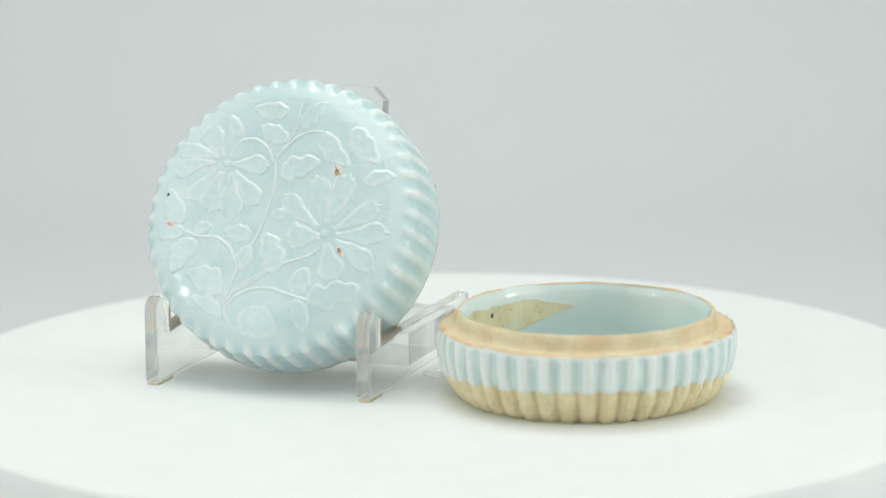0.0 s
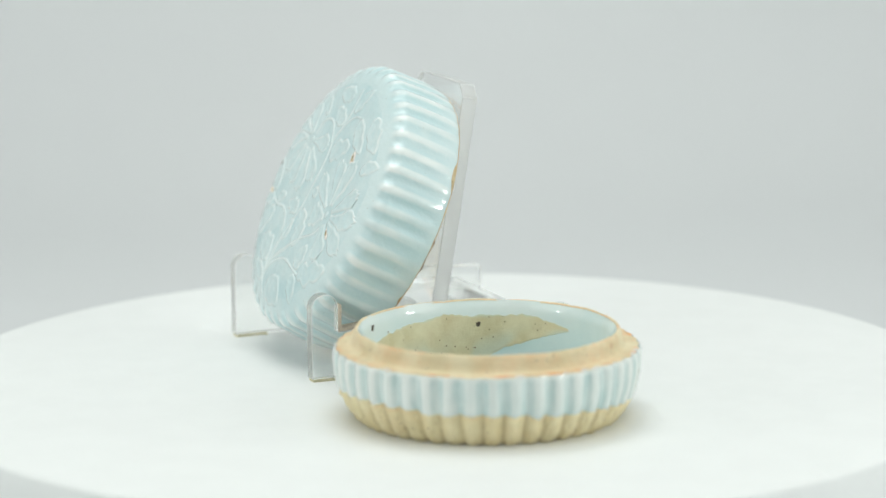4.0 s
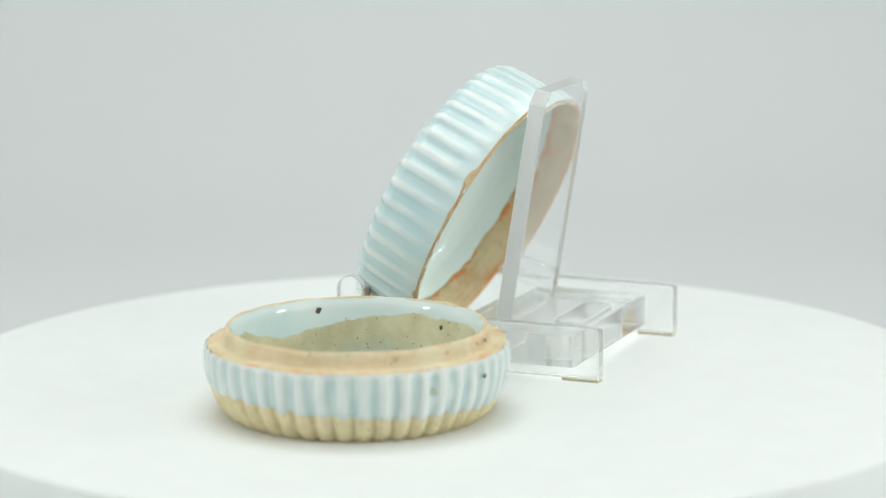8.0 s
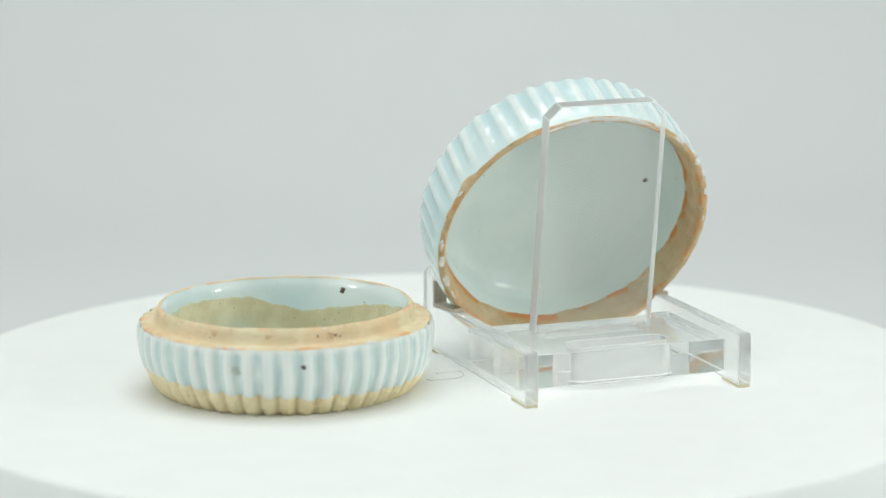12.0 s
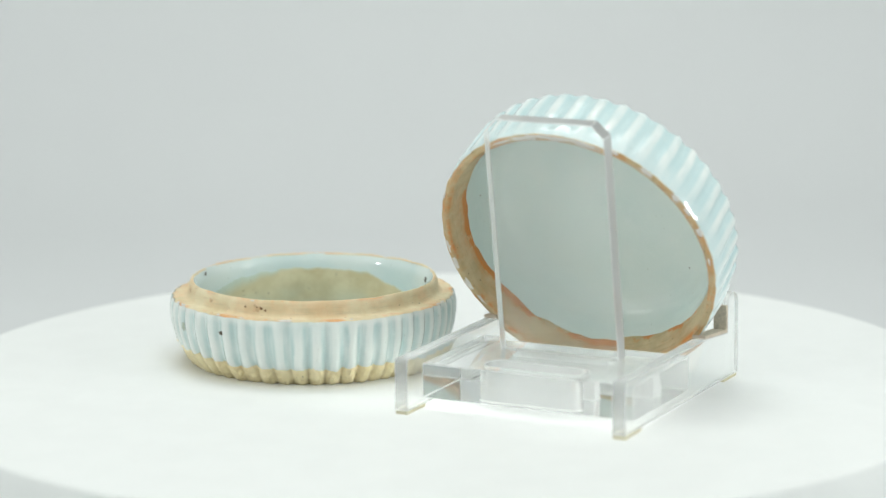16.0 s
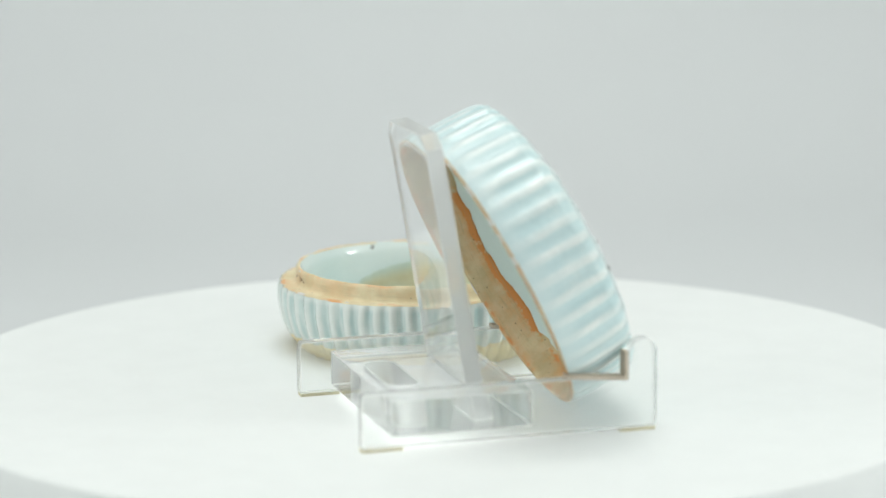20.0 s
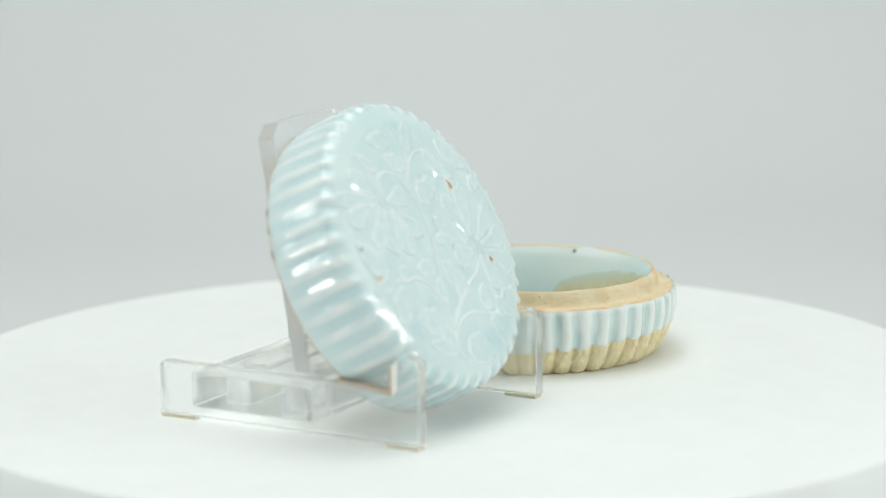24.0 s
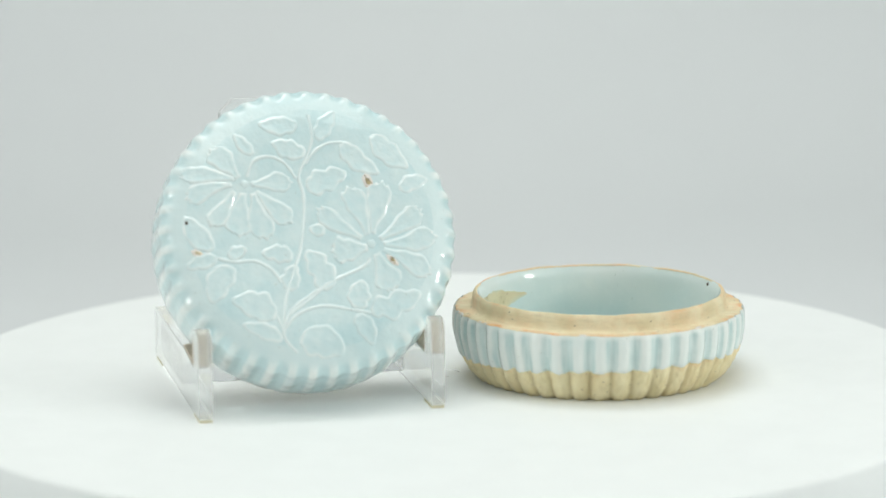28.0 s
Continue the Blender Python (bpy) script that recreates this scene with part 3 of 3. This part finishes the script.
def mould(parent, name, place, rows, cross):
    """A low moulded form on the lid's top: a raised pale line along the edge of a slightly hollow field.
    place(x, q) gives u, v and the distance to the nearest edge; x runs from foot to tip, q from -1 to 1 across."""
    verts, faces, pool = [], [], []
    for i in range(rows + 1):
        x = i / rows
        x = 0.5 - 0.5 * math.cos(math.pi * x)
        for j in range(cross + 1):
            q = -1 + 2 * j / cross
            q = math.copysign(1 - (1 - abs(q)) ** 1.5, q)
            u, v, e = place(x, q)
            worn = 0.85 + 0.7 * wobble(u * 0.35, v * 0.35, 2.0)
            line = math.exp(-((e - 0.65) / 0.5) ** 2) * worn
            h = -0.07 + 0.42 * ease(-0.3, 1.2, e) + 0.07 * line - 0.12 * ease(0.7, 3.0, e) + 0.08 * wobble(u * 0.8, v * 0.8, 9.0) * ease(0.0, 1.0, e)
            verts.append((u * MM, v * MM, (face_height(u, v) + h) * MM))
            pool.append(min(1.0, max(0.0, 0.5 + 0.15 * wobble(u * 0.4, v * 0.4, 5.0) - 0.33 * line)))
    w = cross + 1
    for i in range(rows):
        for j in range(cross):
            faces.append((i * w + j, i * w + j + 1, (i + 1) * w + j + 1, (i + 1) * w + j)[::-1])
    return link(name, verts, faces, GLAZE, parent, "", {"pool": pool, "burn": [0] * len(verts)})


def blade(parent, name, bu, bv, tu, tv, breadth, sway=0.0, saw=0.0):
    """A blunt, notched petal or a pointed, toothed leaf from its foot to its tip."""
    length = math.hypot(tu - bu, tv - bv)
    du, dv = (tu - bu) / length, (tv - bv) / length
    leafy = name == "leaf"
    lobes = 2.0 + abs(wobble(tu, tv, 4.0)) * 2

    def place(x, q):
        if leafy:
            half = breadth / 2 * max(0.0, math.sin(math.pi * x ** 0.82)) ** 0.62
            half *= 1 + saw * (1.6 * abs(math.sin(x * 9 + bu + (1.3 if q > 0 else 0))) - 0.9) + 1.2 * saw * wobble(x * 5, bu + (7 if q > 0 else 0), bv)
            along = length * x
            tip = (1 - x) * length * 0.8
        else:
            half = breadth / 2 * (0.30 + 0.70 * ease(0.0, 0.75, x)) * (1 - 0.45 * ease(0.80, 1.0, x) ** 2)
            half *= 1 + 0.28 * wobble(x * 4, tu + (3 if q > 0 else 0), tv)
            along = length * x * (1 - 0.10 * q * q * x + 0.035 * math.cos(lobes * math.pi * q) * x ** 4)
            tip = (1 - x) * length
        half += 0.02
        off = sway * math.sin(math.pi * x) + q * half
        e = min((1 - abs(q)) * half, tip, x * length * 0.8 + (0.0 if leafy else 0.3))
        return bu + du * along - dv * off, bv + dv * along + du * off, e

    return mould(parent, name, place, 34, 24)


def stem(parent, points, breadth=1.6):
    """A stem through points on the top, as a low rounded ridge."""
    pts = [Vector(p) for p in points]
    verts, faces, pool = [], [], []
    line = []
    for i in range(len(pts) - 1):
        a, b, c, d = pts[max(i - 1, 0)], pts[i], pts[i + 1], pts[min(i + 2, len(pts) - 1)]
        for k in range(8):
            t = k / 8
            line.append(0.5 * (2 * b + (c - a) * t + (2 * a - 5 * b + 4 * c - d) * t * t + (3 * b - a - 3 * c + d) * t ** 3))
    line.append(pts[-1])
    for i, p in enumerate(line):
        way = (line[min(i + 1, len(line) - 1)] - line[max(i - 1, 0)]).normalized()
        wide = breadth * (1 + 0.5 * wobble(p.x * 0.4, p.y * 0.4, 6.0))
        for j in range(9):
            q = -1 + j / 4
            u, v = p.x - way.y * q * wide / 2, p.y + way.x * q * wide / 2
            k = math.cos(q * math.pi / 2)
            verts.append((u * MM, v * MM, (face_height(u, v) - 0.14 + 0.52 * k) * MM))
            pool.append(0.5 - 0.3 * k)
    for i in range(len(line) - 1):
        for j in range(8):
            faces.append((i * 9 + j, i * 9 + j + 1, (i + 1) * 9 + j + 1, (i + 1) * 9 + j)[::-1])
    link("stem", verts, faces, GLAZE, parent, "", {"pool": pool, "burn": [0] * len(verts)})


def flower(parent, cu, cv, petals):
    """A boss with petals: foot, tip and breadth of each."""
    root = link("flower", *boss(cu, cv, 1.6), GLAZE, parent, "moulded many-petalled flower", {"pool": [0.42] * 41, "burn": [0] * 41})
    for bu, bv, tu, tv, breadth in petals:
        k = 0.35
        blade(root, "petal", bu + (cu - bu) * k, bv + (cv - bv) * k, tu, tv, breadth * 1.45, 1.6 * wobble(tu * 0.7, tv * 0.7, 1.0))
    return root


def boss(cu, cv, rad):
    verts, faces = [(cu * MM, cv * MM, (face_height(cu, cv) + 0.34) * MM)], []
    for ringed, h in ((0.35, 0.32), (0.7, 0.25), (0.9, 0.14), (1.0, -0.05)):
        for j in range(10):
            a = 2 * math.pi * j / 10
            out = rad * ringed * (1 + 0.3 * wobble(3 * math.cos(a) + cu, 3 * math.sin(a)))
            u, v = cu + out * math.cos(a), cv + out * math.sin(a)
            verts.append((u * MM, v * MM, (face_height(u, v) + h) * MM))
    for j in range(10):
        k = (j + 1) % 10
        faces.append((0, 1 + j, 1 + k))
        for i in range(3):
            faces.append((1 + 10 * i + j, 11 + 10 * i + j, 11 + 10 * i + k, 1 + 10 * i + k))
    return verts, faces


def relief(root):
    """Two flowers and their leaves on branching stems."""
    flower(root, -21.2, 16.2, ((-26.2, 19.4, -42.6, 21.8, 5.1), (-27.8, 16.3, -41.3, 12.3, 5.1), (-27.0, 12.8, -34.1, 2.0, 4.9), (-22.5, 11.5, -24.5, -2.2, 6.7),
                               (-17.2, 11.2, -15.1, -3.6, 6.3), (-15.8, 12.1, -6.2, 1.9, 5.3), (-17.9, 15.8, -4.9, 16.2, 5.1), (-24.3, 19.3, -31.8, 29.4, 5.9)))
    flower(root, 19.9, -6.8, ((15.3, -3.5, 2.5, 6.5, 5.1), (18.2, -2.0, 13.5, 13.6, 5.9), (21.2, -1.3, 26.0, 15.1, 6.3), (24.6, -4.3, 38.4, 4.7, 5.5),
                              (26.3, -7.1, 43.1, -4.7, 5.9), (26.0, -9.8, 39.8, -18.0, 5.5), (22.3, -11.7, 26.1, -23.5, 6.7), (18.0, -8.3, 6.1, -8.6, 6.7)))
    for foot_u, foot_v, tip_u, tip_v, breadth, sway, saw in (
            (-17.3, 26.3, -23.4, 34.5, 4.2, 0.3, 0.1), (-33.9, -6.7, -42.5, 6.4, 6.5, 0.6, 0.1), (-32.2, -9.1, -43.2, -11.7, 4.9, -0.4, 0.15), (-27.9, -11.8, -35.8, -24.5, 7.6, -1.0, 0.12),
            (-29.1, -9.4, -22.2, -6.1, 4.4, 0.3, 0.1), (-6.7, -9.7, -17.8, -8.1, 5.4, -0.3, 0.12), (-9.5, -21.9, -6.5, -12.3, 5.6, 0.3, 0.15), (4.3, -22.2, -2.2, -7.6, 7.8, -1.0, 0.22),
            (-14.3, -30.4, -29.0, -23.4, 8.2, -1.4, 0.12), (-12.8, -38.2, -26.3, -32.1, 4.9, -0.6, 0.12), (-7.3, -38.0, 8.0, -43.4, 9.6, 1.4, 0.1), (12.9, -29.4, 15.8, -18.9, 6.8, 0.4, 0.12),
            (12.8, -30.5, 17.9, -41.5, 5.7, 0.4, 0.1), (17.1, -30.3, 35.8, -24.2, 7.8, -0.8, 0.22), (0.7, 25.8, -11.0, 30.7, 6.0, 0.5, 0.14), (-0.3, 13.0, 14.0, 19.0, 7.6, 0.6, 0.2),
            (12.6, 29.3, 25.3, 17.6, 6.6, -1.0, 0.14), (23.6, 32.0, 35.5, 19.4, 7.2, -0.8, 0.14), (31.2, 12.0, 42.2, 16.0, 5.3, 0.4, 0.12), (-1.1, 36.5, -14.9, 37.3, 6.0, 0.5, 0.12),
            (4.7, 30.4, 12.2, 41.2, 5.3, 0.4, 0.14), (4.9, -1.6, -1.0, -0.3, 4.2, 0.0, 0.0)):
        blade(root, "leaf", foot_u, foot_v, tip_u, tip_v, breadth * 1.2, sway, saw)
    stem(root, ((2.8, 40.0), (3.2, 31.5), (0.8, 25.0), (-2.5, 18.3), (-1.6, 11.4), (-2.3, 2.5), (-4.3, -7.3), (-7.3, -15.0), (-10.3, -22.6), (-11.8, -30.2), (-12.2, -37.3), (-8.3, -42.7)))
    stem(root, ((-20.2, 18.6), (-17.6, 24.1), (-12.2, 25.6), (-7.1, 23.1), (-3.6, 17.5)))
    stem(root, ((0.0, 22.4), (3.5, 26.7), (8.5, 29.4), (13.4, 29.5)))
    stem(root, ((-11.9, -33.0), (-8.4, -27.7), (-0.3, -22.2), (4.3, -19.6)))
    stem(root, ((-12.2, -34.9), (-8.5, -30.7), (-3.7, -28.3), (2.7, -27.5), (10.6, -29.1), (17.5, -30.7)))
    stem(root, ((-11.8, -18.6), (-14.8, -13.8), (-20.3, -10.7), (-26.9, -10.7), (-32.4, -9.1)))
    stem(root, ((19.0, -11.9), (15.8, -14.9), (5.7, -19.0), (-2.8, -24.9), (-9.5, -29.5)))
    stem(root, ((-12.1, -35.8), (-14.3, -30.0)))


# ---- the stand ----
def easel():
    root = empty("display_stand", "clear acrylic display stand with notched rails and leaning panel", "display stand")
    rounded = lambda cy, cz, r, a0, a1, k=8: [(cy + r * math.cos(radians(a)), cz + r * math.sin(radians(a))) for a in np.linspace(a0, a1, k)]
    outline = [(0.0, 1.0)] + rounded(5.0, 26.0, 5.0, 180, 0, 14) + [(10.0, 17.2), (31.0, 19.0)] + rounded(98.8, 17.5, 1.5, 90, 0, 4) + [(100.3, 1.0)]
    for side in (-1, 1):
        inner, outer = 37.1 * side, 42.0 * side
        bm = plate(outline, (min(inner, outer), max(inner, outer)), "x", 1)
        soften(bm, 0.3, 1, 2)
        rail = part("side_rail", bm, (RAIL, HAZED, ARRIS), root, "clear acrylic side rail with a notch")
        for y0, y1 in ((0.6, 12.5), (86.5, 100.0)):
            bm = bmesh.new()
            box(bm, inner + 0.3 * side, outer - 0.3 * side, y0, y1, 0.0, 0.97)
            part("foot_pad", bm, TAPE, rail, "cream rubber foot pad")
        pad = [(10.1, 27.0), (11.3, 27.0), (11.3, 18.6), (31.0, 20.3), (31.0, 19.1), (10.1, 17.3)]
        bm = plate(pad, (min(inner, outer), max(inner, outer)), "x")
        soften(bm, 0.2, 1)
        part("notch_pad", bm, FELT, rail, "beige felt strip lining the notch")
    # cross block with a slot for the panel's tongue
    lean = math.tan(radians(9.5))
    z0, z1 = 3.6, 15.6
    halves = (41.8, 68.0, 89.5)
    slots = ((-18.0, 18.0, 53.2, 60.0, 0.6, lean), (-19.0, 18.0, 73.5, 84.0, 4.6, 0.0))
    bm = bmesh.new()
    rows = [[[bm.verts.new((x * MM, y * MM, z * MM)) for x in (-37.05, 37.05)] for y in halves] for z in (z0, z1)]
    for k, (x0, x1, y0, y1, r, tilt) in enumerate(slots):
        rims = []
        for level, z in enumerate((z0, z1)):
            shift = (z - z1) * tilt
            corners = ((x0 + r, y0 + r, 180), (x1 - r, y0 + r, 270), (x1 - r, y1 - r, 0), (x0 + r, y1 - r, 90))
            rim = [[bm.verts.new((x * MM, (y + shift) * MM, z * MM)) for x, y in rounded(cx, cy, r, a, a + 90, 7)] for cx, cy, a in corners]
            near, far = rows[level][k], rows[level][k + 1]
            rect = [near[0], near[1], far[1], far[0]]
            for i in range(4):
                j = (i + 1) % 4
                for p, q in zip(rim[i], rim[i][1:]):
                    bm.faces.new((rect[i], q, p))
                bm.faces.new((rect[i], rect[j], rim[j][0], rim[i][-1]))
            rims.append([v for group in rim for v in group])
        for i in range(len(rims[0])):
            j = (i + 1) % len(rims[0])
            face = bm.faces.new((rims[0][i], rims[0][j], rims[1][j], rims[1][i]))
            face.material_index, face.smooth = (4, True) if k else (2, False)
    low, high = rows
    sides = [(low[0][0], low[0][1], high[0][1], high[0][0]), (low[2][1], low[2][0], high[2][0], high[2][1])]
    sides += [(low[k][s], low[k + 1][s], high[k + 1][s], high[k][s]) for k in (0, 1) for s in (0, 1)]
    for quad in sides:
        bm.faces.new(quad).material_index = 1
    bmesh.ops.recalc_face_normals(bm, faces=bm.faces)
    soften(bm, 0.35, 1, 3)
    part("cross_block", bm, (BLOCK, BUFFED, MILLED, ARRIS, ROUTED), root, "thick clear acrylic cross block with two milled slots")
    outline = [(-17.6, -11.8), (17.6, -11.8), (17.6, 0.15), (22.0, 0.15), (22.0, 79.5), (17.5, 84.0), (-17.5, 84.0), (-22.0, 79.5), (-22.0, 0.15), (-17.6, 0.15)]
    bm = plate(outline, (0.2, 6.2), "y", 1)
    soften(bm, 0.3, 1, 2)
    panel = part("back_panel", bm, (ACRYLIC, WHITENED, ARRIS), root, "clear acrylic back panel with clipped corners")
    panel.matrix_local = pose(0, 53.3 * MM, z1 * MM, -9.5)
    for ob in root.children:
        ob.visible_shadow = False
    return root


def thread():
    """A loop of clear nylon thread on the turntable."""
    root = empty("nylon_thread", "thin clear curl of nylon thread lying on the turntable", "thread")
    verts, faces = [], []
    n, m = 40, 6
    for i in range(n + 1):
        a = radians(-20 + 290 * i / n)
        c = Vector((7.5 * math.cos(a), 5.0 * math.sin(a), 0.25 + 0.5 * math.sin(a * 1.5) ** 2))
        out = Vector((math.cos(a), math.sin(a), 0))
        for j in range(m):
            b = 2 * math.pi * j / m
            verts.append((c + 0.13 * (out * math.cos(b) + Vector((0, 0, 1)) * math.sin(b))) * MM)
    for i in range(n):
        for j in range(m):
            k = (j + 1) % m
            faces.append((i * m + j, i * m + k, (i + 1) * m + k, (i + 1) * m + j))
    link("strand", verts, faces, ACRYLIC, root)
    return root


studio()
TABLE = turntable()
BASE = box_base()
LID = lid()
STAND = easel()
THREAD = thread()
AT_STAND = pose(-63.98 * MM, -24.66 * MM, 0, 0, 0, -20.2)
AT_LID = AT_STAND @ pose(0.62 * MM, 43.69 * MM, 47.84 * MM, 63.21, 0, -0.974)
AT_BASE = pose(49.2 * MM, -25.87 * MM, 0)
AT_THREAD = pose(0.5 * MM, 2.0 * MM, 0)


def bearing_of(t):
    """How far the turntable has turned at t seconds, in degrees."""
    return -11.6202 * t - 0.0015 * t * t


def motions():
    steps = [k * 0.25 for k in range(int(CLIP * 4) + 1)]
    for thing, rest in ((TABLE, Matrix.Identity(4)), (BASE, AT_BASE), (STAND, AT_STAND), (LID, AT_LID), (THREAD, AT_THREAD)):
        walk(thing, [(t, pose(0, 0, 0, 0, 0, bearing_of(t)) @ rest) for t in steps])


motions()
